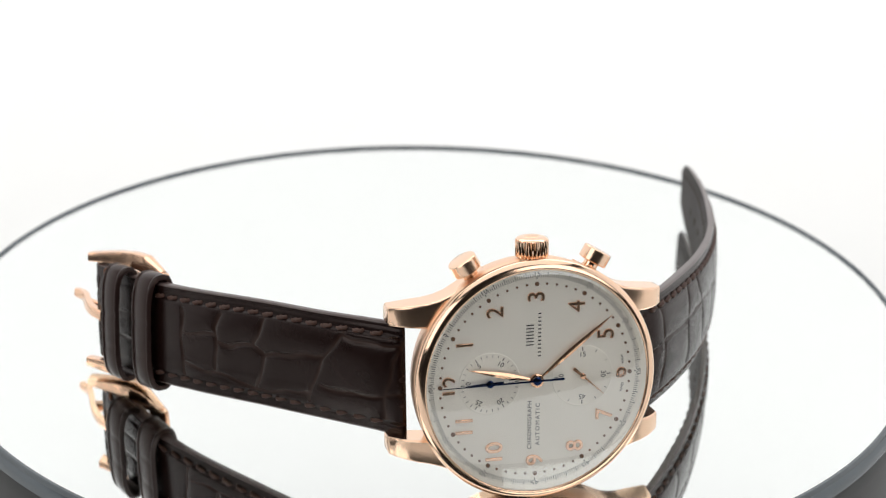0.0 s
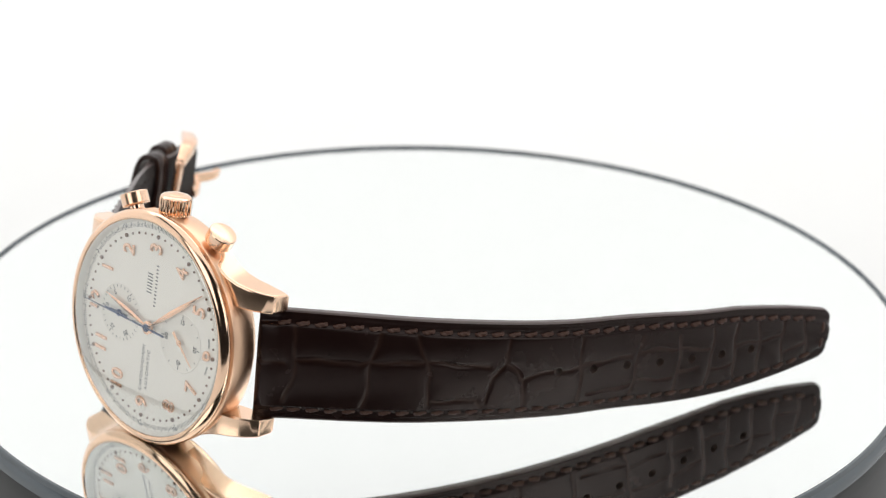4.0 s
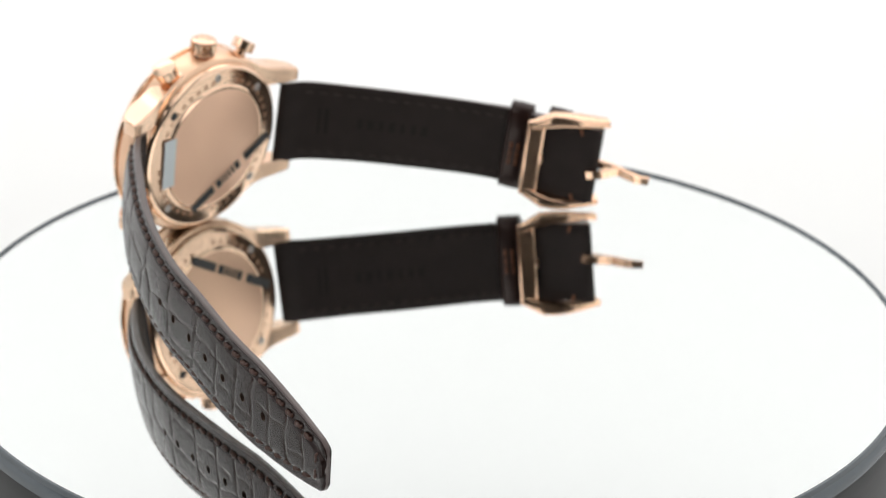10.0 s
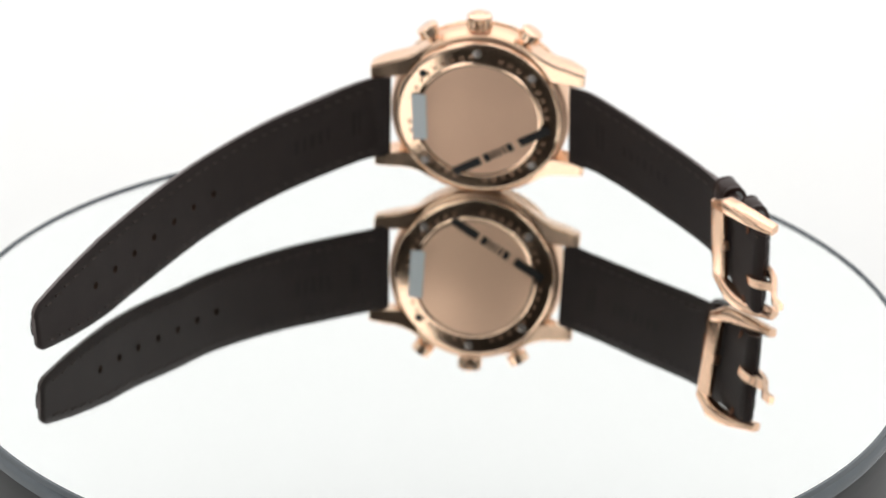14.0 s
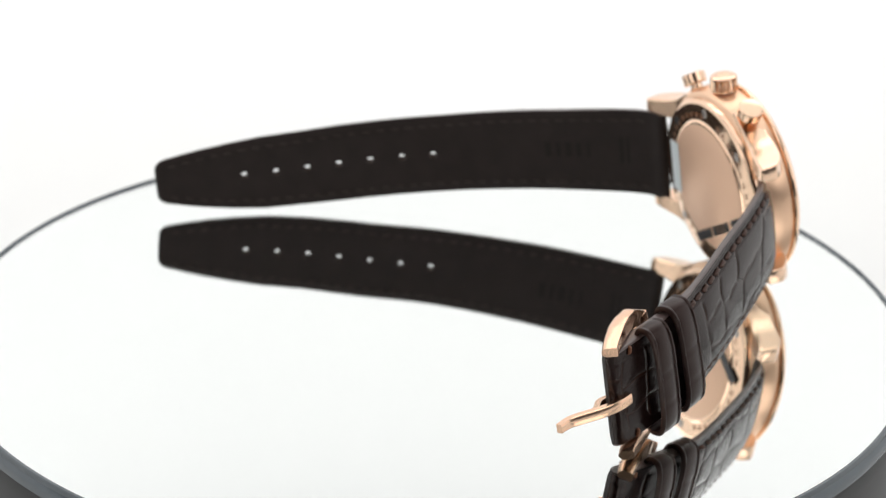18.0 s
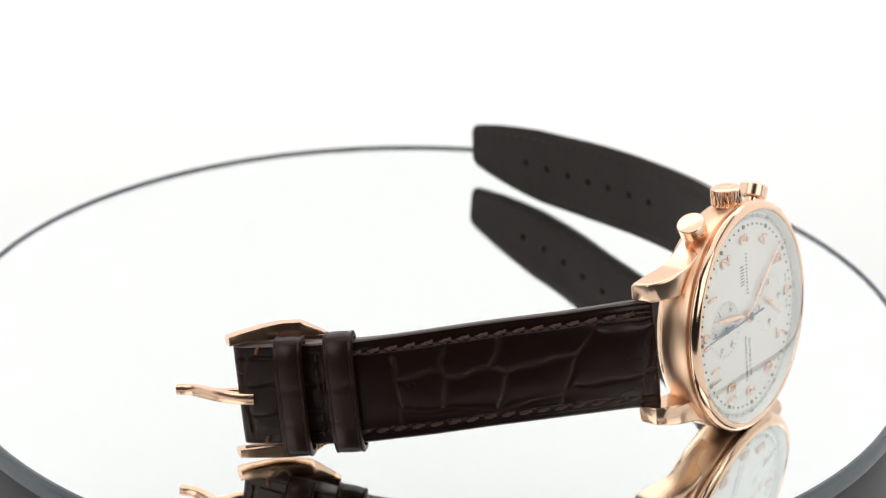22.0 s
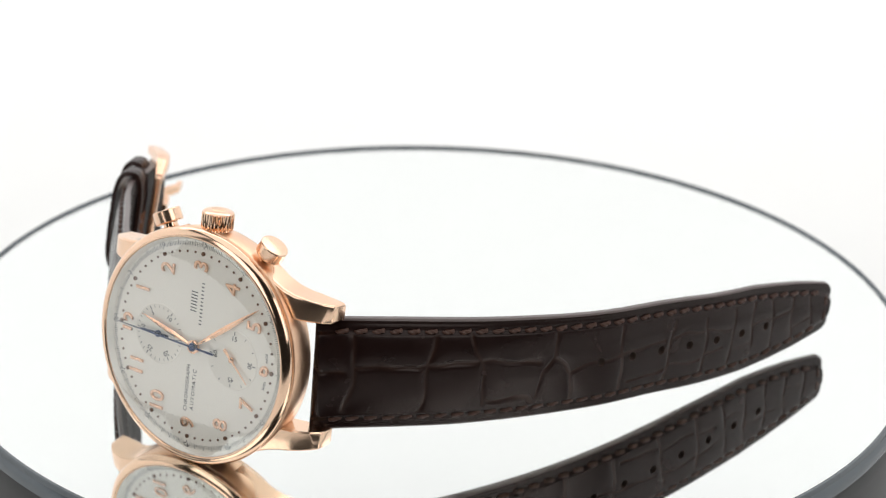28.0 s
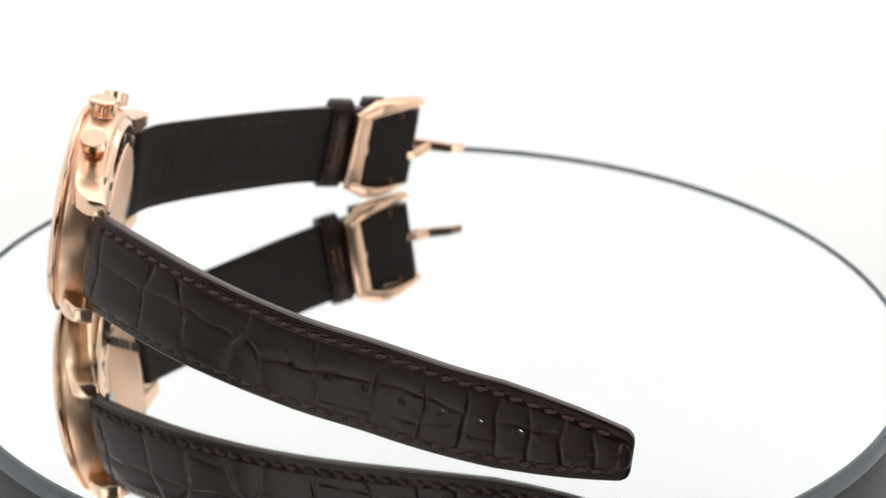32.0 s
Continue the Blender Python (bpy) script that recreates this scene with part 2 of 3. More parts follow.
def case():
    body = part("case", lathe([(18.5, -0.75), (19.85, -0.8), (19.85, -1.15), (20.2, -1.3), (20.45, -1.45), (20.55, -1.75), (20.3, -4.2), (19.95, -6.35), (19.75, -6.75), (19.3, -7.0), (18.3, -7.15), (18.3, -0.9)], 192, True),
                M_SATIN, WATCH, "brushed rose gold case band", LOCAL)
    # lugs: u, outer v, front n, back n
    stations = [(8.0, 18.7, -1.8, -6.6), (9.5, 17.9, -1.8, -6.7), (11.5, 16.75, -1.85, -6.9), (14.0, 15.15, -1.95, -7.2), (16.0, 14.3, -2.05, -7.6), (18.0, 13.75, -2.4, -8.2),
                (19.5, 13.55, -2.85, -8.6), (20.7, 13.3, -3.35, -8.95), (21.6, 13.15, -3.9, -9.2), (22.35, 13.0, -4.5, -9.4), (23.0, 12.9, -5.15, -9.5), (23.5, 12.8, -5.8, -9.55)]
    for su in (1, -1):
        for sv in (1, -1):
            secs = []
            for u, vo, nf, nb in stations:
                vi = 9.65 if u > 16 else 9.65 + (16 - u) * 0.25
                slant = 0.15 * min(1.0, (u - 8.0) / 8.0)
                c = min(0.42, (vo - vi) * 0.2)
                ring = [(vi, nf - 0.3), (vi + 0.3, nf), (vo - c, nf - 0.05)]
                for a in (25, 50, 75):
                    ring.append((vo - c + c * math.sin(radians(a)), nf - 0.05 - c * (1 - math.cos(radians(a)))))
                ring += [(vo, nf - c - 0.25), (vo - slant, nb + 0.5), (vo - slant - 0.5, nb), (vi + 0.3, nb), (vi, nb + 0.3)]
                secs.append([(su * u, sv * v, n) for v, n in ring])
            # rounded end
            u, vo, nf, nb = stations[-1]
            mv, mn = (9.65 + vo) / 2 - 0.2, (nf + nb) / 2
            for k, f in ((0.14, 0.95), (0.24, 0.84)):
                secs.append([(su * (u + k), mv * sv + (p[1] - mv * sv) * f, mn + (p[2] - mn) * f) for p in secs[len(stations) - 1]])
            part("lug", loft(secs), M_LUG, body, "curved rose gold lug", smooth=33)
    return body


M_BUCKLE = material("buckle_rose_gold", (0.875, 0.575, 0.40), 0.20, 1.0, rough_vary=0.05, vary_scale=400, vary=0.03, bump=0.04, bump_scale=500, stretch=(25, 1, 1))
M_BACK = material("caseback_rose_gold", GOLD, 0.12, 1.0, rough_vary=0.04, vary_scale=250, vary=0.02)
M_LUG = material("lug_rose_gold", GOLD, 0.21, 1.0, rough_vary=0.03, vary_scale=300, vary=0.02)
CASE = case()
M_BEZEL = material("bezel_rose_gold", GOLD, 0.13, 1.0, rough_vary=0.03, vary_scale=300, vary=0.02)
BEZEL = part("bezel", lathe([(19.1, -0.9), (19.06, 0.55), (19.1, 0.78), (19.25, 0.88), (19.45, 0.86), (19.85, 0.74), (20.2, 0.5), (20.5, 0.18), (20.68, -0.12), (20.7, -0.34), (20.58, -0.6), (20.3, -0.78), (19.4, -0.82)], 192, True),
             M_BEZEL, WATCH, "polished rose gold bezel", LOCAL, 60)
part("flange", lathe([(18.45, -0.52), (18.5, -0.46), (19.05, 0.5), (19.07, -0.54)], 160, True), M_DIAL, WATCH, "sloping white inner ring", LOCAL, 60)
dome = [(19.08 * math.sin(a * math.pi / 2 / 14), 0.72 + 0.85 * math.cos(a * math.pi / 2 / 14) ** 0.9) for a in range(15)]
CRYSTAL = part("crystal", lathe([(0, 1.57)] + dome[1:] + [(19.08, 0.5)], 128), M_CRYSTAL, WATCH, "clear domed sapphire crystal", LOCAL, 0)
CRYSTAL.data.shade_smooth()
CRYSTAL.visible_shadow = False


def leaf_hand(length, width, tail, z, thick):
    """A slim leaf with a ridge, along +x."""
    prof = [(0.0, 0.30), (0.12, 0.32), (0.3, 0.75), (0.45, 1.0), (0.6, 0.95), (0.8, 0.6), (0.95, 0.22), (1.0, 0.06)]
    secs = []
    for f, k in prof:
        w = width / 2 * k
        x = -tail + f * (length + tail)
        secs.append([(x, -w, z), (x, 0, z - 0.02), (x, w, z), (x, 0, z + thick)])
    return loft(secs)


def bars(items, thick, bm=None):
    bm = bm or bmesh.new()
    for x0, x1, y0, y1, z0 in items:
        slab(x0, x1, y0, y1, z0, z0 + thick, bm=bm)
    return bm


def radial_tick(bm, cx, cy, r0, r1, deg, width, z, thick=0.03):
    c, s = math.cos(radians(deg)), math.sin(radians(deg))
    vs = []
    for r, w in ((r0, -1), (r1, -1), (r1, 1), (r0, 1)):
        vs.append(bm.verts.new(((cx + r * c - w * width / 2 * s) * MM, (cy + r * s + w * width / 2 * c) * MM, (z + thick) * MM)))
    bm.faces.new(vs)


def dot(bm, x, y, z, r, h, seg=10):
    rings = []
    for rr, zz in ((r, 0.0), (r, h * 0.8), (r * 0.82, h)):
        rings.append([bm.verts.new(((x + rr * math.cos(6.2832 * k / seg)) * MM, (y + rr * math.sin(6.2832 * k / seg)) * MM, (z + zz) * MM)) for k in range(seg)])
    for a, b in zip(rings, rings[1:]):
        for k in range(seg):
            bm.faces.new((a[k], a[(k + 1) % seg], b[(k + 1) % seg], b[k]))
    bm.faces.new(rings[-1])
    return bm


def dial():
    face = part("dial", lathe([(0, 0.0), (19.04, 0.0), (19.04, -0.5), (0, -0.5)], 160), M_DIAL, WATCH, "silver-white dial", SUNK)
    ticks = bmesh.new()
    for k in range(300):
        deg = 180 - k * 1.2
        if k % 25 in (24, 0, 1):
            if k % 25 == 0:
                radial_tick(ticks, 0, 0, 17.3, 17.65, deg, 0.16, 0.0)
            continue
        radial_tick(ticks, 0, 0, 17.5, 18.4 if k % 5 == 0 else 18.15, deg, 0.125 if k % 5 == 0 else 0.09, 0.0)
    tagged(part("minute_track", ticks, M_PRINT, face, "fine dark grey minute scale", smooth=0), kind="stuff")
    for k in range(1, 13):
        deg = 180 - k * 30
        # outer minute figures, feet towards the centre
        put("minute_figure", lettering(str(k * 5), 0.95, 0.01, "minute_figure", M_PRINT), face, at_mm(*polar(18.1, deg, 0.03), deg - 90), "small dark printed figure")
        part("hour_dot", dot(bmesh.new(), *polar(16.45, deg), 0.36, 0.28, 14), M_DOT, face, "dark bronze hour dot")
    small = bmesh.new()
    for k in range(60):
        if k % 5:
            dot(small, *polar(16.45, 180 - k * 6), 0.21, 0.16, 8)
    tagged(part("minute_dots", small, M_DOT, face, "row of tiny dark bronze minute dots"), kind="stuff")
    # applied hour figures, upright towards twelve
    for k in range(1, 13):
        deg = 180 - k * 30
        r = {12: 14.45, 6: 14.55, 3: 14.35, 9: 14.0, 10: 14.1, 11: 14.1}.get(k, 14.05)
        me = lettering(str(k), 2.86, 0.10, "hour_figure", M_FIGURE, 0.07, thin=-0.02)
        if k in (6, 12):
            # the counters cut these two figures short
            cut = bmesh.new()
            cut.from_mesh(me)
            up = 1 if k == 6 else -1
            bmesh.ops.bisect_plane(cut, geom=cut.verts[:] + cut.edges[:] + cut.faces[:], plane_co=(0, up * 0.45 * MM, 0), plane_no=(0, up, 0), clear_outer=True)
            cut.to_mesh(me)
            cut.free()
        put("hour_figure", me, face, at_mm(*polar(r, deg, 0.18), 90), "applied rose gold hour figure" if k not in (6, 12) else "applied rose gold figure cut short by a counter")
    # counter at twelve and small seconds at six
    for cx, label, count, figures in ((-7.96, "recessed thirty-minute counter", 30, ((5, 5), (10, 10), (15, 15), (20, 20), (25, 25), (30, 30))),
                                      (8.1, "recessed small seconds dial", 60, ((15, 15), (30, 30), (45, 45), (60, 60)))):
        sub = part("subdial", lathe([(0, 0.01), (5.05, 0.01), (5.2, 0.06), (5.32, 0.01)], 96), M_SUB, face, label, at_mm(cx, 0, 0.0))
        marks = bmesh.new()
        for k in range(count if count == 30 else 12):
            step = 12 if count == 30 else 30
            long = k % 5 == 0 if count == 30 else k % 3 == 0
            radial_tick(marks, 0, 0, 4.3 if long else 4.5, 4.95, 180 - k * step, 0.14 if long else 0.09, 0.03)
        tagged(part("subdial_track", marks, M_PRINT, sub, "printed dark scale", smooth=0), kind="stuff")
        for value, text in figures:
            deg = 180 - value / count * 360
            put("subdial_figure", lettering(str(text), 0.85, 0.01, "subdial_figure", M_PRINT), sub, at_mm(*polar(3.65, deg, 0.05), deg - 90))
    # maker's mark as plain bars, and the two printed lines
    big = bars([(-1.75, -0.45, 6.0 + 0.56 * k, 6.0 + 0.56 * k + 0.17, 0.02) for k in range(7)], 0.03)
    part("maker_mark", big, M_PRINT, face, "dark printed bars", smooth=0)
    line = bars([(0.3, 0.82, 4.0 + 0.66 * k, 4.2 + 0.66 * k, 0.02) for k in range(12)], 0.03)
    part("maker_line", line, M_PRINT, face, "fine dark printed bars", smooth=0)
    put("printed_line", lettering("CHRONOGRAPH", 0.72, 0.01, "printed_line", M_PRINT, spacing=1.12), face, at_mm(-1.0, -7.85, 0.03, 90), "dark printed word")
    put("printed_line", lettering("AUTOMATIC", 0.72, 0.01, "printed_line", M_PRINT, spacing=1.35), face, at_mm(0.42, -7.85, 0.03, 90), "dark printed word")
    put("printed_line", lettering("SWISS", 0.42, 0.01, "printed_line", M_PRINT), face, at_mm(15.15, -2.6, 0.03, 80))
    put("printed_line", lettering("MADE", 0.42, 0.01, "printed_line", M_PRINT), face, at_mm(15.15, 2.3, 0.03, 99))
    return face


DIAL = dial()


def handset():
    part("hour_hand", leaf_hand(12.0, 1.0, 1.2, 0.50, 0.14), M_HAND, WATCH, "rose gold leaf hour hand", SUNK @ at_mm(0, 0, 0, 167), 20)
    part("minute_hand", leaf_hand(16.6, 0.95, 1.2, 0.68, 0.14), M_HAND, WATCH, "rose gold leaf minute hand", SUNK @ at_mm(0, 0, 0, 38.5), 20)
    bm = loft([[(x, -w, 0.90), (x, w, 0.90), (x, w, 0.98), (x, -w, 0.98)] for x, w in ((-4.7, 0.16), (-4.6, 0.2), (0, 0.16), (9, 0.12), (16.8, 0.05))])
    part("sweep_hand", bm, M_BLUE, WATCH, "thin blued sweep seconds hand", SUNK @ at_mm(0, 0, 0, 180), 0)
    part("hub", lathe([(1.15, 0.3), (1.15, 0.80), (1.0, 0.86), (0.78, 0.89)], 40), M_HAND, WATCH, "rose gold hand hub", SUNK)
    part("hub_cap", lathe([(0.72, 0.86), (0.72, 1.02), (0.62, 1.1), (0.28, 1.12), (0.26, 1.04), (0, 1.04)], 40), M_BLUE, WATCH, "blued hub cap", SUNK)
    bm = loft([[(x, -w, 0.42), (x, w, 0.42), (x, w, 0.52), (x, -w, 0.52)] for x, w in ((-2.3, 0.3), (-2.2, 0.32), (-0.3, 0.28), (0.3, 0.3), (2.2, 0.18), (4.0, 0.06))])
    part("counter_hand", bm, M_BLUE, WATCH, "short blued counter hand", SUNK @ at_mm(-7.96, 0, 0, 180), 0)
    part("counter_hub", lathe([(0.62, 0.3), (0.62, 0.55), (0.5, 0.62), (0.2, 0.62), (0.18, 0.55), (0, 0.55)], 30), M_BLUE, WATCH, "", SUNK @ at_mm(-7.96, 0, 0))
    bm = loft([[(x, -w, 0.42), (x, w, 0.42), (x, w, 0.52), (x, -w, 0.52)] for x, w in ((-2.2, 0.26), (-2.1, 0.28), (0, 0.18), (4.9, 0.05))])
    part("seconds_hand", bm, M_HAND, WATCH, "slim rose gold seconds hand", SUNK @ at_mm(8.1, 0, 0, -42), 0)
    part("seconds_hub", lathe([(0.5, 0.3), (0.5, 0.55), (0.4, 0.6), (0, 0.6)], 30), M_HAND, WATCH, "", SUNK @ at_mm(8.1, 0, 0))


handset()


def crown_and_pushers():
    # the crown, along its own z, teeth round its edge
    bm = bmesh.new()
    n = 26 * 6
    rows = [(2.2, 0.0, 0), (2.62, 0.1, 0), (2.76, 0.35, 1), (2.76, 2.75, 1), (2.64, 3.05, 0), (2.4, 3.25, 0), (1.9, 3.40, 0), (1.0, 3.45, 0)]
    rings = []
    for r, z, teeth in rows:
        ring = []
        for k in range(n):
            rr = r
            if teeth:
                ph = k % 6
                rr = r - (0.34 if ph == 0 else 0.26 if ph in (1, 5) else 0.07 if ph in (2, 4) else 0.0)
            ring.append(bm.verts.new((rr * MM * math.cos(2 * math.pi * k / n), rr * MM * math.sin(2 * math.pi * k / n), z * MM)))
        rings.append(ring)
    for a, b in zip(rings, rings[1:]):
        for k in range(n):
            bm.faces.new((a[k], a[(k + 1) % n], b[(k + 1) % n], b[k]))
    bm.faces.new(rings[0])
    bm.faces.new(rings[-1])
    along = LOCAL @ at_mm(0, 20.3, -3.5) @ pose(0, 0, 0, -90)
    crown = part("crown", bm, M_GOLD, WATCH, "fluted rose gold crown", along, 30)
    part("crown_stem", lathe([(1.7, -1.2), (1.7, 0.05)], 40), M_GOLD, crown, "")
    part("crown_emblem", lathe([(0.0, 3.54), (1.1, 3.51), (1.25, 3.42)], 40), M_SATIN, crown, "low raised emblem")
    for su, label in ((-1, "round rose gold start pusher"), (1, "round rose gold reset pusher")):
        m = LOCAL @ at_mm(su * 9.7, 16.75, -4.2, -su * 30) @ pose(0, 0, 0, -90)
        push = part("pusher", lathe([(0, 4.3), (2.2, 4.3), (2.36, 4.24), (2.45, 4.1), (2.45, 2.2), (2.37, 2.05), (2.15, 2.0), (1.2, 2.0)], 72), M_LUG, WATCH, label, m, 24)
        part("pusher_stem", lathe([(1.35, -2.0), (1.35, 1.2), (1.25, 1.25), (1.25, 1.9)], 48), M_GOLD, push)


crown_and_pushers()


def caseback():
    back = part("caseback", lathe([(18.7, -7.0), (18.65, -7.9), (18.4, -8.2), (17.6, -8.42), (14.7, -8.52), (14.35, -8.6), (13.95, -8.98), (13.7, -8.9), (0, -8.9)], 160), M_BACK, WATCH, "polished rose gold caseback", LOCAL)
    part("film", lathe([(0, -8.96), (13.5, -8.96), (13.55, -8.92)], 96), M_FILM, back, "matte protective film disc")
    for deg in (42, 138, 222, 318, 90):
        part("screw", lathe([(0, -8.62), (0.75, -8.62), (0.9, -8.56), (0.95, -8.45)], 24), M_SKIRT if deg == 42 else M_STEEL, back, "small steel case screw", at_mm(*polar(16.3, deg)))
    ring = bmesh.new()
    for k in range(44):
        if k % 11 in (9, 10):
            continue
        deg = 20 + k * 360 / 44
        c, s = math.cos(radians(deg)), math.sin(radians(deg))
        for off in (-0.32, 0.32):
            vs = []
            for r, w in ((15.0, -0.17), (16.0, -0.17), (16.0, 0.17), (15.0, 0.17)):
                vs.append(ring.verts.new(((r * c - (w + off) * s) * MM, (r * s + (w + off) * c) * MM, -8.57 * MM)))
            ring.faces.new(vs)
    tagged(part("engraving", ring, M_ENGRAVE, back, "fine engraved bars round the caseback", smooth=0), kind="stuff")
    part("sticker", slab(11.5, 14.8, -5.3, 6.0, -9.12, -9.05, 0.02, 1), M_STICKER, back, "pale grey sticker")
    p, q = Vector((5.6, -13.4)), Vector((-16.0, -1.4))
    mid, run = (p + q) / 2, (q - p)
    m = at_mm(mid.x, mid.y, -9.14, math.degrees(math.atan2(run.y, run.x)))
    half = run.length / 2
    tape = bars([(-half, -half + 7.0, -1.0, 1.0, 0.0), (half - 7.6, half, -1.0, 1.0, 0.0)], 0.05)
    part("tape", tape, M_TAPE, back, "black sticker strip across the caseback", m, 0)
    words = bars([(y, y + w, -1.0, 1.0, 0.0) for y, w in ((-4.4, 1.5), (-2.5, 0.5), (-1.6, 0.5), (-0.6, 0.5), (0.5, 0.6), (1.6, 1.4))], 0.04)
    part("tape_print", words, M_TAPE, back, "black printed bars", m, 0)


M_STEEL = material("grey_steel", (0.42, 0.38, 0.35), 0.35, 1.0)
caseback()

# ---- strap geometry, in mm of the turntable's own space ----
LEAN = np.array((-0.0225, 0.1497, 0.98848))


def spline(points, step=0.25):
    """A smooth line through the points, at even steps: places and distances."""
    p = np.array(points, float)
    p = np.vstack([2 * p[0] - p[1], p, 2 * p[-1] - p[-2]])
    out = []
    for i in range(1, len(p) - 2):
        a, b, c, d = p[i - 1], p[i], p[i + 1], p[i + 2]
        ta = np.linalg.norm(b - a) ** 0.5
        tb = ta + np.linalg.norm(c - b) ** 0.5
        tc = tb + np.linalg.norm(d - c) ** 0.5
        for t in np.linspace(ta, tb, 60, endpoint=False):
            a1 = (ta - t) / ta * a + t / ta * b
            a2 = (tb - t) / (tb - ta) * b + (t - ta) / (tb - ta) * c
            a3 = (tc - t) / (tc - tb) * c + (t - tb) / (tc - tb) * d
            b1 = (tb - t) / tb * a1 + t / tb * a2
            b2 = (tc - t) / (tc - ta) * a2 + (t - ta) / (tc - ta) * a3
            out.append((tb - t) / (tb - ta) * b1 + (t - ta) / (tb - ta) * b2)
    out.append(p[-2])
    out = np.array(out)
    s = np.concatenate([[0], np.cumsum(np.linalg.norm(np.diff(out, axis=0), axis=1))])
    n = int(s[-1] / step) + 1
    e = np.linspace(0, s[-1], n)
    return np.stack([np.interp(e, s, out[:, k]) for k in range(3)], 1), e


class Band:
    """The course of one strap: place, run, width and outward direction along it."""

    def __init__(self, points, side, width, thick, pad, lean):
        self.p, self.s = spline(points)
        self.length = self.s[-1]
        t = np.gradient(self.p, self.s, axis=0)
        t /= np.linalg.norm(t, axis=1)[:, None]
        f = np.interp(self.s, *zip(*lean))[:, None]
        w = LEAN * f + np.array((0, 0, 1.0)) * (1 - f)
        w = w - t * np.sum(w * t, 1)[:, None]
        w /= np.linalg.norm(w, axis=1)[:, None]
        self.t, self.w, self.n = t, w, np.cross(t, w) * side
        self.width, self.thick, self.pad = [np.interp(self.s, *zip(*q)) for q in (width, thick, pad)]

    def at(self, s):
        f = lambda a: np.array([np.interp(s, self.s, a[:, k]) for k in range(3)])
        g = lambda a: float(np.interp(s, self.s, a))
        return f(self.p), f(self.t), f(self.w), f(self.n), g(self.width), g(self.thick), g(self.pad)

    def slip(self, s, v):
        """How far the end at the case is cut aslant, along the run."""
        return (self.cut[0] + self.cut[1] * v) * np.clip(1 - s / 14.0, 0, 1) ** 1.5

    def place(self, s, v, h):
        p, t, w, n, *_ = self.at(s)
        return p + w * v + n * h + t * self.slip(s, v)

    def stance(self, s, v, h, spin=0.0):
        """A pose: x along, y across, z outward."""
        p, t, w, n, *_ = self.at(s)
        q = p + w * v + n * h + t * self.slip(s, v)
        x = t / np.linalg.norm(t)
        z = n / np.linalg.norm(n)
        y = np.cross(z, x)
        m = Matrix(((x[0], y[0], z[0], q[0] * 0.001), (x[1], y[1], z[1], q[1] * 0.001), (x[2], y[2], z[2], q[2] * 0.001), (0, 0, 0, 1)))
        return m @ pose(0, 0, 0, 0, 0, spin)


def fall(av, half, pad, stitch=2.0):
    """How far the outer face lies below its crest, at that distance from the middle."""
    edge = half - stitch
    crest = pad * np.clip(av / edge, 0, 1.15) ** 3
    groove = 0.16 * np.exp(-((av - edge) / 0.45) ** 2) * min(1.0, pad * 3)
    border = np.clip((av - (half - 0.7)) / 0.7, 0, 1)
    step = np.clip((av - edge + 0.75) / 0.5, 0, 1)
    crest = crest + 0.26 * min(1.0, pad * 3) * step * step * (3 - 2 * step)
    return crest + groove + 0.55 * (1 - np.sqrt(np.clip(1 - border ** 2, 0, 1)))


LONG = Band([(36.97, -56.37, 18.42), (40.13, -53.12, 18.74), (50.01, -30.53, 16.30), (55.49, -6.90, 13.51), (56.63, 6.88, 12.08), (57.32, 21.00, 10.24), (57.10, 35.10, 8.85), (56.90, 54.30, 7.40)], 1,
            [(0, 19.9), (15, 19.5), (50, 18.1), (75, 17.7), (92, 16.8), (99, 15.3), (105, 13.6), (110, 11.7), (114.5, 9.7)],
            [(0, 3.1), (20, 3.2), (45, 2.5), (70, 2.4), (113, 2.0)], [(0, 0.5), (3, 0.8), (20, 0.7), (45, 0.4), (113, 0.22)],
            [(0, 1.05), (25, 1.5), (60, 0.8), (113, 0.18)])
SHORT = Band([(-4.62, -67.72, 19.31), (-9.00, -66.45, 19.52), (-18.35, -61.44, 18.69), (-28.44, -55.10, 17.49), (-44.58, -44.28, 15.03), (-53.57, -35.13, 13.15), (-61.91, -25.30, 11.45)], -1,
             [(0, 19.5), (15, 18.8), (35, 18.6), (52, 18.3), (75, 18.1)],
             [(0, 2.9), (30, 2.8), (50, 2.6), (62, 3.3), (75, 3.4)], [(0, 0.5), (3, 0.8), (45, 0.6), (52, 0.1), (75, 0.05)],
             [(0, 1.1), (25, 1.5), (55, 1.6), (72, 1.0)])
LONG.cut, SHORT.cut = (-0.2, 0.126), (-1.25, 0.13)

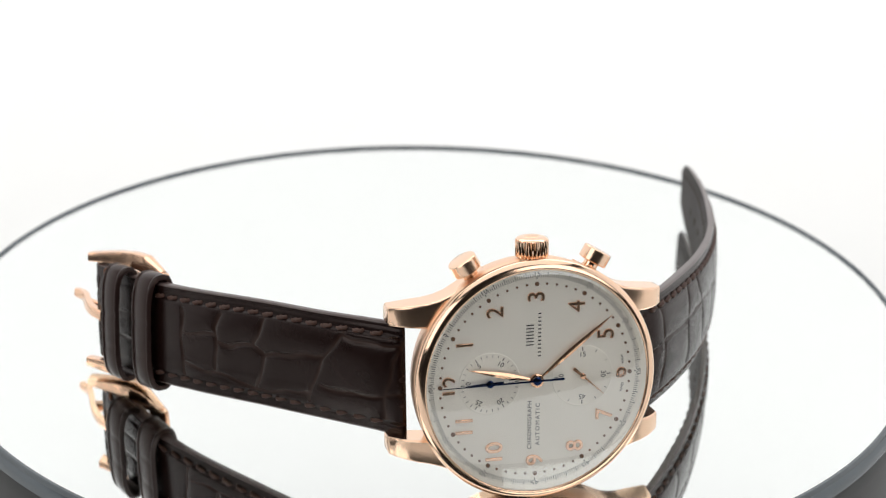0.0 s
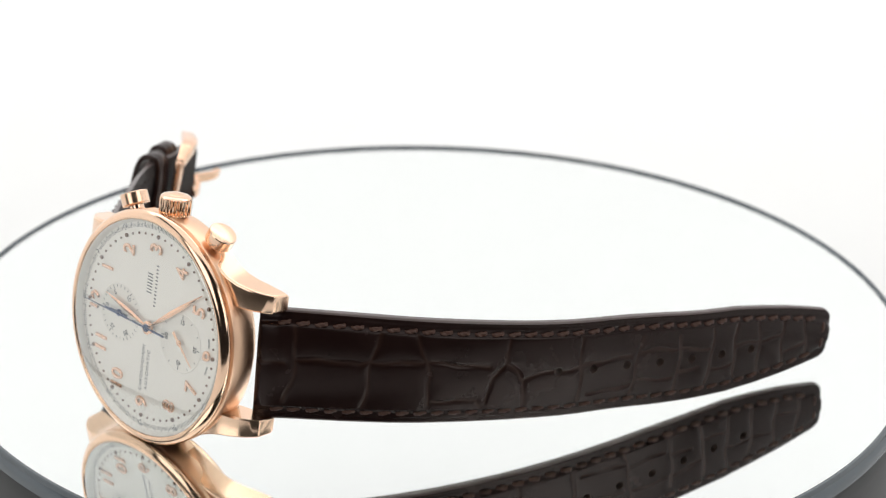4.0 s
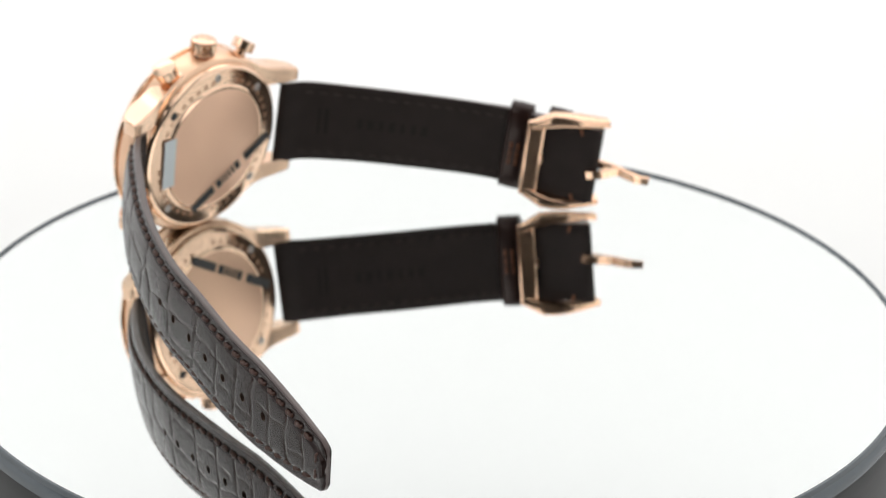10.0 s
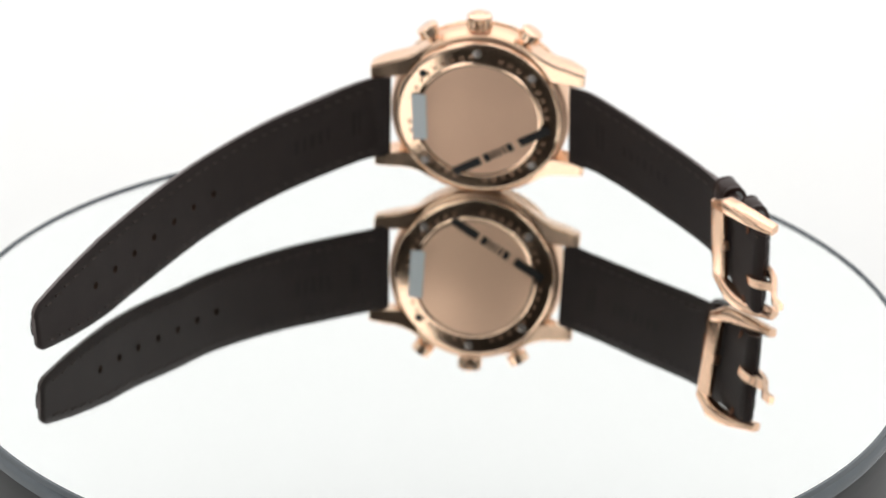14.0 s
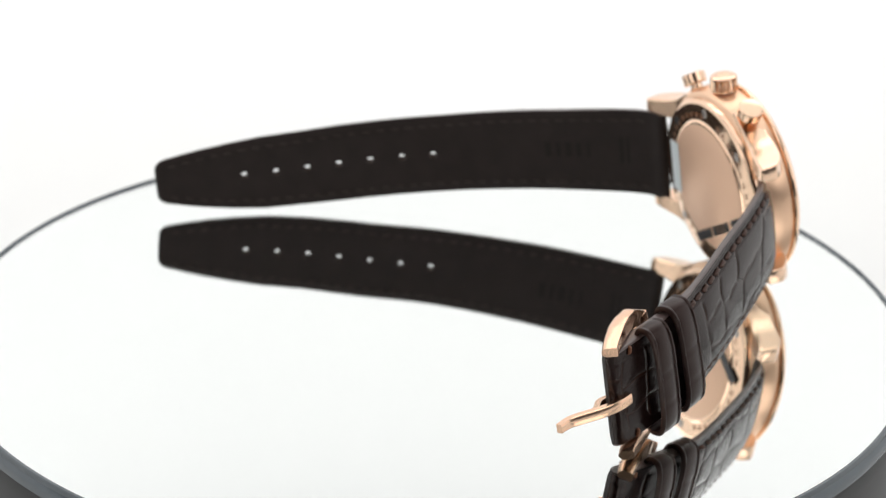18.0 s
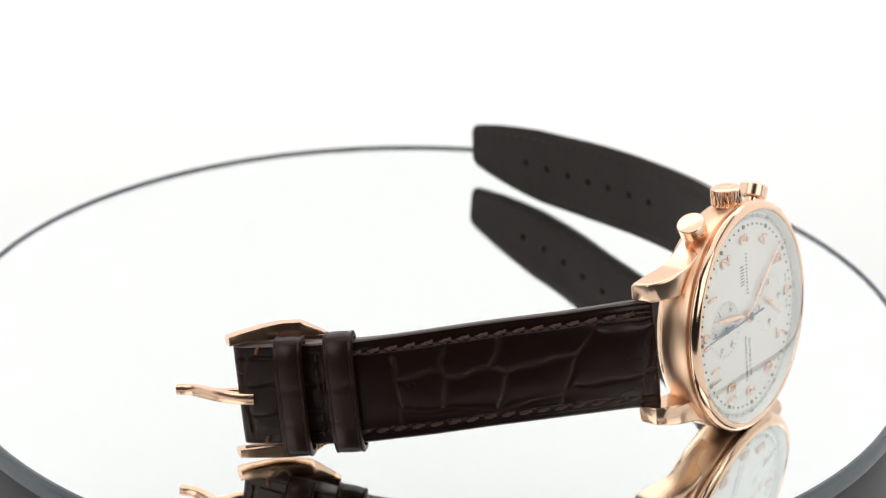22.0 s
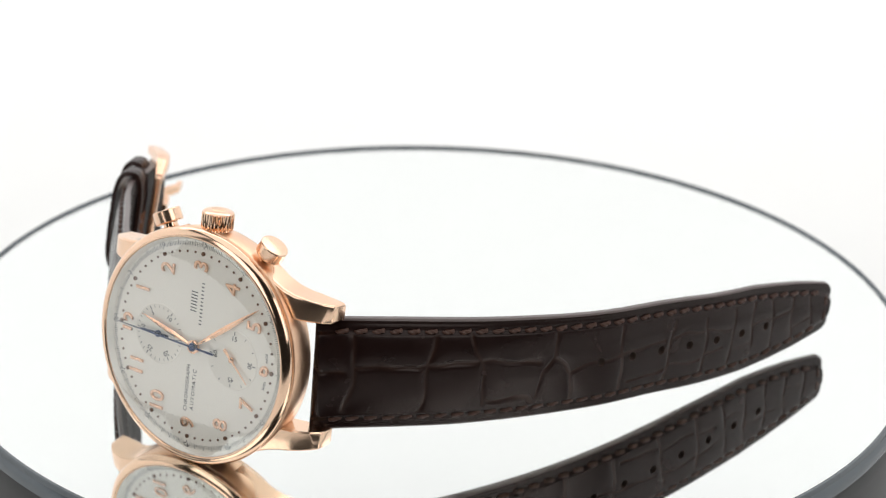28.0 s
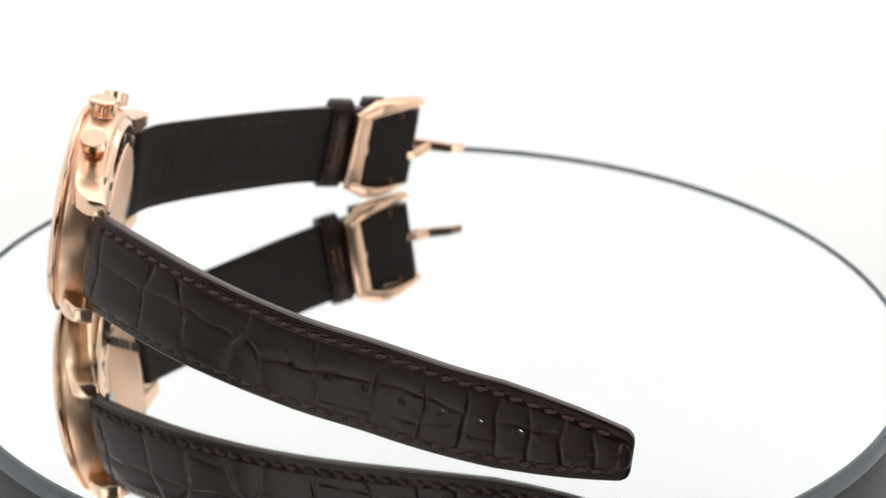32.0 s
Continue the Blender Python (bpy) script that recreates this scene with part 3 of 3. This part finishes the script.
# grooves between the scales, as runs of (distance along, distance across)
GROOVES_LONG = [[(0, 2), (2, 0.5), (5, 1)],
    [(6.5, 8), (7, 1.5), (6, -6)],
    [(7, 2), (18, 1), (20, 2), (29, 2)],
    [(21, 7.5), (20, 2), (19, -6)],
    [(27.5, 7), (29.7, 2), (30.3, -0.3), (30, -5.5)],
    [(29.7, 2), (34, 1.8), (41.2, 1.6)],
    [(43.8, 6.5), (43.7, 1.7), (41.6, -0.3), (40.6, -5.5)],
    [(43.7, 1.5), (45.8, 0), (47.2, -1.4), (47.7, -6)],
    [(47.5, -1), (50.3, -0.5), (54.1, 0.3), (58, 0.7), (63, 1), (68.5, 1.9)],
    [(58.3, 6), (58.1, 0.3), (58.3, -6)],
    [(30.8, -4.8), (38.8, -4.9), (39.8, -6.2)],
    [(70.6, 5), (70.0, 0), (69, -6.5)],
    [(79, 5), (79.2, 1), (78.6, -6)],
    [(86.4, 5), (86, -7)],
    [(91.8, 5.5), (92.4, -6)],
    [(97.4, 5), (97.8, -5.5)],
    [(103, 4.5), (104, -4.5)],
    [(108.5, 4), (109.3, -4)],
    [(71, 2.4), (78.2, 2.0)], [(70.4, -3.4), (77.8, -3.2)],
    [(79.6, 2.2), (85.4, 1.7)], [(79.2, -2.4), (84, -2.0)],
    [(92.2, 0.9), (97.2, 1.4)], [(98, 1.2), (103, 1.9)],
    [(60, -4.6), (68.6, -4.1)], [(86.6, -2.8), (91.6, -2.2)],
    [(104.4, -1.6), (108.6, -0.8)]]
GROOVES_SHORT = [[(45, 5.5), (45, 1.5), (44, -6)],
    [(36, 6), (37, 3), (37, -4.5)],
    [(45, 1.5), (37, 2)],
    [(26, 7), (28.5, 2), (26, 0), (28, -6)],
    [(36.5, 1), (33, 1), (28.5, 2)],
    [(26, 0), (14, 2.5)],
    [(44, -4), (37.5, -4.5), (28, -6), (16, -5)],
    [(10, 7), (14, 2), (16.5, -6)],
    [(10, 6.5), (3.5, 5.5), (1, 6)],
    [(0, 7.5), (1.5, 3.5), (3, -7)],
    [(14, -3.5), (3, -3), (0, -2)],
    [(57, 7), (57.6, 1), (57.2, -7)], [(57.6, 1.8), (64, 2.4), (71, 1.6)], [(64.2, 7), (64, 2.4), (64.6, -2.8), (64.2, -7)],
    [(57.4, -3.2), (64.6, -2.8), (70.6, -3.4)], [(70.4, 7), (71, 1.6), (70.6, -3.4), (70.8, -7)], [(71, 4.2), (74.5, 4.0)], [(70.8, -1.2), (74.5, -1.0)]]


def groove_depth(s, v, lines):
    """Distance from each place to the nearest groove."""
    best = np.full(s.shape, 9.0)
    for line in lines:
        for (s0, v0), (s1, v1) in zip(line, line[1:]):
            ds, dv = s1 - s0, v1 - v0
            f = np.clip(((s - s0) * ds + (v - v0) * dv) / (ds * ds + dv * dv + 1e-9), 0, 1)
            best = np.minimum(best, np.hypot(s - s0 - f * ds, v - v0 - f * dv))
    return best


def ripple(s, v, seed):
    """Slow wander, so that no groove runs ruler-straight."""
    return 0.26 * np.sin(s * 0.62 + v * 0.4 + seed) + 0.16 * np.sin(v * 0.9 - s * 0.37 + seed * 2.1)


def strap_mesh(band, lines, tip, seed, holes=(), groove=0.17):
    nv, inner = 116, 12
    x = np.sin(np.linspace(-1, 1, nv) * math.pi / 2 * 0.86) / math.sin(math.pi / 2 * 0.86)
    ns = int(band.length / 0.21)
    ss = np.linspace(0, band.length, ns)
    verts, faces = [], []
    loop = nv + inner
    S, V = np.meshgrid(ss, x, indexing="ij")
    half = np.interp(ss, band.s, band.width) / 2
    if tip:
        near = np.clip((ss - (band.length - 2.0)) / 2.0, 0, 1)
        half = half - 2.1 * (1 - np.sqrt(1 - near ** 2 * 0.998))
    vv = V * half[:, None]
    d = groove_depth(S + ripple(S, vv, seed), vv + ripple(vv, S, seed + 3), lines)
    inside = np.clip((half[:, None] - 2.1 - np.abs(vv)) / 0.4, 0, 1)
    depth = groove * (0.75 + 0.35 * np.sin(S * 0.7 + vv * 0.9 + seed)) * np.interp(S, (0, 45, 62, 120), (1.0, 1.0, 0.75 if tip else 0.9, 0.7))
    dent = (depth * np.exp(-(d / 0.36) ** 2) - 0.13 * (1 - np.exp(-d / 1.3)) * np.interp(S, (0, 45, 62, 120), (1.0, 1.0, 0.5, 0.4))) * inside
    furrow = np.exp(-(d / 0.34) ** 2) * inside
    for i, s in enumerate(ss):
        p, t, w, n, width, thick, pad = band.at(s)
        h = -fall(np.abs(vv[i]), half[i], pad) - dent[i]
        low = np.full(inner, -thick)
        a = np.linspace(1, -1, inner) * half[i]
        low = low + 0.45 * np.clip((np.abs(a) - (half[i] - 0.7)) / 0.7, 0, 1) ** 2
        r = thick / 2
        if s < r:
            k = math.sqrt(max(0.0, 1 - ((r - s) / r) ** 2))
            h, low = -r + (h + r) * k, -r + (low + r) * k
        if tip and band.length - s < 0.9:
            k = 0.45 + 0.55 * math.sqrt(max(0.0, 1 - (1 - (band.length - s) / 0.9) ** 2))
            h, low = -thick / 2 + (h + thick / 2) * k, -thick / 2 + (low + thick / 2) * k
        if not tip and band.length - s < thick / 2:
            r = thick / 2
            k = math.sqrt(max(0.0, 1 - ((r - (band.length - s)) / r) ** 2))
            h, low = -r + (h + r) * k, -r + (low + r) * k
        verts.append(p + vv[i][:, None] * w + h[:, None] * n + band.slip(s, vv[i])[:, None] * t)
        verts.append(p + a[:, None] * w + low[:, None] * n + band.slip(s, a)[:, None] * t)
    verts = np.vstack(verts) * MM - np.array(BASE)
    for i in range(ns - 1):
        for k in range(loop):
            k2 = (k + 1) % loop
            faces.append((i * loop + k, i * loop + k2, (i + 1) * loop + k2, (i + 1) * loop + k))
    faces.append(tuple(range(loop)))
    faces.append(tuple((ns - 1) * loop + k for k in range(loop)))
    me = bpy.data.meshes.new("strap")
    me.from_pydata(verts.tolist(), [], faces)
    tone = me.attributes.new("furrow", "FLOAT", "POINT")
    tone.data.foreach_set("value", np.hstack([furrow, np.zeros((ns, inner))]).ravel())
    me.materials.append(M_LEATHER)
    me.materials.append(M_LINING)
    me.materials.append(M_EDGE)
    index = np.zeros(len(faces), int)
    k = np.arange(loop)
    of_loop = np.where((k >= nv) & (k < loop - 1), 1, np.where((k < 6) | (k >= nv - 7), 2, 0))
    index[:(ns - 1) * loop] = np.tile(of_loop, ns - 1)
    index[-2:] = 2
    me.polygons.foreach_set("material_index", index)
    bm = bmesh.new()
    bm.from_mesh(me)
    bmesh.ops.recalc_face_normals(bm, faces=bm.faces)
    bm.to_mesh(me)
    bm.free()
    me.shade_smooth()
    me.set_sharp_from_angle(angle=radians(50))
    if holes:
        cut = bmesh.new()
        for s in holes:
            piece = lathe([(0, -5), (0.78, -5), (0.78, 2), (0, 2)], 20)
            piece.transform(Matrix.Translation(-BASE) @ band.stance(s, 0, 0))
            tmp = bpy.data.meshes.new("cut")
            piece.to_mesh(tmp)
            piece.free()
            cut.from_mesh(tmp)
            bpy.data.meshes.remove(tmp)
        bmesh.ops.recalc_face_normals(cut, faces=cut.faces)
        cme = bpy.data.meshes.new("cut")
        cut.to_mesh(cme)
        cut.free()
        cme.materials.append(M_HOLE)
        a, b = new("blank", me), new("punch", cme)
        mod = a.modifiers.new("punch", "BOOLEAN")
        mod.object, mod.operation, mod.solver, mod.material_mode = b, "DIFFERENCE", "EXACT", "TRANSFER"
        done = bpy.data.meshes.new_from_object(a.evaluated_get(bpy.context.evaluated_depsgraph_get()))
        bpy.data.objects.remove(a)
        bpy.data.objects.remove(b)
        bpy.data.meshes.remove(me)
        bpy.data.meshes.remove(cme)
        me = done
    me.name = "strap"
    return me


def stitch_mesh(length, width, thread):
    """A plump two-ply thread, along x, its ends tucked in."""
    bm = bmesh.new()
    rings = []
    for i in range(17):
        f = i / 16
        r = width * 0.44 * (0.5 + 0.5 * math.sqrt(max(0.0, 1 - abs(2 * f - 1) ** 4)))
        cz = 0.12 * math.sin(math.pi * f) - 0.22 * abs(2 * f - 1) ** 5
        ring = []
        for k in range(14):
            a = k * math.pi / 7
            q = r * (1 - 0.42 * abs(math.sin(a - f * 6.2)) ** 4 - 0.05 * math.cos(2 * (a - f * 6.2)))
            ring.append(bm.verts.new(((f - 0.5) * length * MM, q * math.cos(a) * MM, (cz + q * math.sin(a)) * MM)))
        rings.append(ring)
    for a, b in zip(rings, rings[1:]):
        for k in range(14):
            bm.faces.new((a[k], a[(k + 1) % 14], b[(k + 1) % 14], b[k]))
    bm.faces.new(rings[0])
    bm.faces.new(rings[-1])
    return finish(bm, "stitch", thread, 60)


STITCH = stitch_mesh(2.3, 1.04, M_THREAD)
STITCH_SEAM = stitch_mesh(1.6, 0.8, M_SEAM)
STITCH_IN = stitch_mesh(1.5, 0.5, M_THREAD_IN)
TO_BASE = Matrix.Translation(-BASE)


def sew(owner, band, s0, s1, pitch=3.1):
    rnd = random.Random(int(s1 * 10))
    for side in (1, -1):
        s = s0
        while s < s1:
            half, pad = np.interp(s, band.s, band.width) / 2, np.interp(s, band.s, band.pad)
            v = side * (half - 2.15)
            slope = (np.interp(s + 1, band.s, band.width) - np.interp(s - 1, band.s, band.width)) / 4
            h = -float(fall(np.array([half - 2.15]), half, pad)[0]) + 0.06
            spin = math.degrees(math.atan(slope)) * side + 11 + rnd.uniform(-3, 3)
            put("stitch", STITCH, owner, TO_BASE @ band.stance(s, v, h, spin))
            thick = float(np.interp(s, band.s, band.thick))
            put("inner_stitch", STITCH_IN, owner, TO_BASE @ band.stance(s + pitch / 2, v, -thick - 0.02, spin))
            s += pitch


def straps():
    s1 = float(LONG.s[np.argmin(np.linalg.norm(LONG.p - np.array((55.49, -6.90, 13.51)), axis=1))])
    long = put("long_strap", strap_mesh(LONG, GROOVES_LONG, True, 1.0, [s1 + 7.03 * k for k in range(7)]), WATCH, None, "dark brown alligator strap half with seven holes")
    sew(long, LONG, 4.6, LONG.length - 3.0)
    for k in range(2):
        v = 1.5 - 3.0 * k
        put("stitch", STITCH, long, TO_BASE @ LONG.stance(LONG.length - 2.1, v, -0.25, 90))
    short = put("short_strap", strap_mesh(SHORT, GROOVES_SHORT, False, 4.0), WATCH, None, "dark brown alligator strap half carrying the buckle")
    sew(short, SHORT, 4.6, 52.0)
    # pressed marks in the linings, as plain bars
    for band, owner, runs in ((LONG, long, ((18.5, 2.3, 5, 3.4), (9.5, 1.5, 2, 6.0))), (SHORT, short, ((18, 2.4, 7, 2.4), (9, 1.5, 2, 6.4)))):
        for start, step, count, tall in runs:
            for k in range(count):
                s = start + k * step
                thick = float(np.interp(s, band.s, band.thick))
                wide = step * (0.16 + 0.14 * ((k * 7 + count) % 5) / 4)
                bm = slab(-wide, wide, -tall / 2, tall / 2, -0.03, 0.03)
                part("pressed_bar", bm, M_EMBOSS, owner, m=TO_BASE @ band.stance(s, 0.5, -thick), smooth=0)
    return long, short


STRAP_LONG, STRAP_SHORT = straps()


def keeper(s, spread, out, gap_in, width):
    """A leather loop round the strap; the profile runs in (across, outward)."""
    _, _, _, _, w, thick, _ = SHORT.at(s)
    mid = (out - thick - gap_in) / 2
    ry, rz = w / 2 + spread, (out + thick + gap_in) / 2
    n = 84
    secs = []
    wall = 0.95

    def loop(across, high):
        """A rounded box outline at even steps."""
        a = np.linspace(0, 2 * math.pi, 2001)
        c, sn = np.cos(a), np.sin(a)
        y = np.sign(c) * np.abs(c) ** 0.5 * across
        z = mid + np.sign(sn) * np.abs(sn) ** 0.62 * high + np.where(sn > 0, 0.5 * (1 - c * c), 0)
        d = np.concatenate([[0], np.cumsum(np.hypot(np.diff(y), np.diff(z)))])
        e = np.linspace(0, d[-1], n + 1)[:-1]
        return list(zip(np.interp(e, d, y).tolist(), np.interp(e, d, z).tolist()))

    for x, shrink in ((-width / 2, 0.3), (-width / 2 + 0.2, 0.02), (-width / 2 + 0.5, 0.0), (-width / 2 + 0.75, 0.14), (-width / 2 + 1.1, 0.06), (0, 0.0), (width / 2 - 1.1, 0.06), (width / 2 - 0.75, 0.14), (width / 2 - 0.5, 0.0), (width / 2 - 0.2, 0.02), (width / 2, 0.3)):
        outer, inner = [], []
        base = loop(ry + wall, rz + wall * 0.8)
        for k, (y, z) in enumerate(base):
            # pressed creases across the outer face, slightly aslant
            f = min(abs(y - c0 - x * 0.12) for c0 in (4.1, -1.9)) if z > mid else 9.0
            cut = shrink + 0.09 * math.exp(-(f / 0.35) ** 2)
            outer.append((x, y * (1 - shrink / (ry + wall)), mid + (z - mid) * (1 - cut / rz)))
        for y, z in loop(ry, rz - 0.1):
            inner.append((x, y, z))
        secs.append((outer, inner))
    bm = bmesh.new()
    o = [[bm.verts.new([c * MM for c in p]) for p in sec[0]] for sec in secs]
    i = [[bm.verts.new([c * MM for c in p]) for p in sec[1]] for sec in secs]
    for rows in (o, i):
        for a, b in zip(rows, rows[1:]):
            for k in range(n):
                bm.faces.new((a[k], a[(k + 1) % n], b[(k + 1) % n], b[k]))
    for a, b in ((o[0], i[0]), (o[-1], i[-1])):
        for k in range(n):
            bm.faces.new((a[k], a[(k + 1) % n], b[(k + 1) % n], b[k]))
    ob = part("keeper", bm, M_KEEPER, STRAP_SHORT, "dark brown leather keeper loop", TO_BASE @ SHORT.stance(s, 0, 0), 45)
    for k in range(6):
        put("stitch", STITCH_SEAM, ob, at_mm(-0.8 + 1.6 * (k % 2), 0.6 + (k // 2 - 1) * 2.0, mid - rz - wall * 0.8 - 0.1, 90))
    return ob


END = SHORT.length + 0.8
for k in range(6):
    put("stitch", STITCH_IN, STRAP_SHORT, TO_BASE @ SHORT.stance(END - 15.6, -6.6 + 2.6 * k, 0.02, 90))
for v in (8.15, -8.15):
    put("stitch", STITCH_SEAM, STRAP_SHORT, TO_BASE @ SHORT.stance(END - 5.4, v, -0.02, 70))
    put("stitch", STITCH_SEAM, STRAP_SHORT, TO_BASE @ SHORT.stance(END - 5.4, v, -float(SHORT.thick[-1]) - 0.02, 70))
keeper(END - 11.4, 0.6, 2.1, -1.9, 4.9)
keeper(END - 19.9, 0.55, 1.1, 0.3, 5.1)


def buckle():
    m = TO_BASE @ SHORT.stance(END - 1.1, 0, -1.7) @ pose(0, 0, 0, 4)
    # along -x lies the watch; y across; z outward
    run, _ = spline([(0.7, 0, 2.3), (-0.9, 0, 1.3), (-3.2, 0, 0.1), (-6.2, 0, -1.3), (-9.4, 0, -2.35), (-12.6, 0, -3.1), (-15.0, 0, -3.6)], 0.45)
    far = run[:, 0]
    keys = (-15.0, -13.0, -11.0, -8.0, -5.0, -2.0, 0.7)
    tall = np.interp(far, keys, (0.8, 1.0, 1.3, 1.5, 1.6, 1.55, 1.4))
    across = np.interp(far, keys, (9.7, 10.8, 11.9, 12.05, 11.8, 11.3, 10.8))
    inner = np.interp(far, keys, (7.4, 7.9, 8.6, 9.2, 9.35, 9.3, 9.15))
    frame_bm = bmesh.new()
    for sv in (1, -1):
        secs = []
        for k, (x, _, z) in enumerate(run):
            a, b = run[max(0, k - 1)], run[min(len(run) - 1, k + 1)]
            dx, dz = b[0] - a[0], b[2] - a[2]
            l = math.hypot(dx, dz)
            nx, nz = dz / l, -dx / l
            o, i, h = across[k], inner[k], tall[k]
            # flat bevelled outer face, round inner one
            ring = [(i, h - 0.2), (i + 0.2, h), (o - 0.35, h), (o - 0.08, h - 0.1), (o, h - 0.38), (o, -h * 0.35), (o - 0.14, -h * 0.68), (o - 0.42, -h * 0.9), (o - 0.8, -h),
                    (i + 0.7, -h), (i + 0.35, -h * 0.88), (i + 0.1, -h * 0.62), (i, -h * 0.3)]
            secs.append([(x + nx * w, sv * y, z + nz * w) for y, w in ring])
        loft(secs, bm=frame_bm)
    # the broad cross bar, in line with the arms' ends
    a = math.atan2(0.6, 2.2)
    secs = []
    for y, f in ((-9.45, 0.7), (-9.3, 0.92), (-9.0, 1.0), (9.0, 1.0), (9.3, 0.92), (9.45, 0.7)):
        ring = []
        for k in range(20):
            c, n = math.cos(k * math.pi / 10), math.sin(k * math.pi / 10)
            u, w = 2.05 * f * math.copysign(abs(c) ** 0.4, c), 0.78 * f * math.copysign(abs(n) ** 0.5, n)
            ring.append((-14.1 - u * math.cos(a) + w * math.sin(a), y, -3.2 - u * math.sin(a) - w * math.cos(a)))
        secs.append(ring)
    loft(secs, bm=frame_bm)
    ob = part("buckle", frame_bm, M_BUCKLE, STRAP_SHORT, "polished rose gold pin buckle", m, 30)
    part("notch", slab(-12.35, -11.8, -0.9, 0.9, -3.5, -2.0, 0.2, 2), M_SATIN, ob, "rest for the tongue")
    part("axle", lathe([(0, -8.6), (0.7, -8.6), (0.7, 8.6), (0, 8.6)], 20), M_GOLD, ob, "", at_mm(-0.9, 0, 0) @ pose(0, 0, 0, 90))
    course = [(-2.9, 1.85), (-0.8, 1.95), (1.2, 1.75), (4.0, 0.95), (6.9, -0.4), (9.5, -1.35), (12.1, -1.25)]
    loop = [(-1.7, -2.0), (0.0, -2.0), (1.6, -1.5), (3.2, -0.4), (4.7, 0.45)]
    for name, run, label in (("tongue", course, "slim wavy rose gold tongue"), ("tongue_loop", loop, "loop of the tongue round the strap's end")):
        pts, _ = spline([(x, 0, z) for x, z in run], 0.4)
        secs = []
        for k, (x, _, z) in enumerate(pts):
            a, b = pts[max(0, k - 1)], pts[min(len(pts) - 1, k + 1)]
            dx, dz = b[0] - a[0], b[2] - a[2]
            l = math.hypot(dx, dz)
            nx, nz = -dz / l * 0.56, dx / l * 0.56
            w = 0.95 - 0.2 * max(0.0, k / len(pts) - 0.7) / 0.3 if name == "tongue" else 0.9
            secs.append([(x - nx, -w, z - nz), (x - nx, w, z - nz), (x + nx * 0.8, w, z + nz * 0.8), (x + nx, w - 0.2, z + nz), (x + nx, -w + 0.2, z + nz), (x + nx * 0.8, -w, z + nz * 0.8)])
        part(name, loft(secs), M_BUCKLE, ob, label, at_mm(0, 0.45, 0, -3.2) if name == "tongue" else at_mm(0, 1.1, 0, -11), 35)


buckle()


def motions():
    """The turntable and the watch on it turn at a nearly even pace."""
    for thing, at in ((TURNTABLE, Vector((0, 0, 0))), (WATCH, BASE)):
        rows = []
        for k in range(129):
            t = k * 0.25
            turn = pose(0, 0, 0, 0, 0, SPIN * (t + float(np.interp(t, *zip(*SLACK)))))
            rows.append((t, turn @ Matrix.Translation(at)))
        walk(thing, rows)


motions()
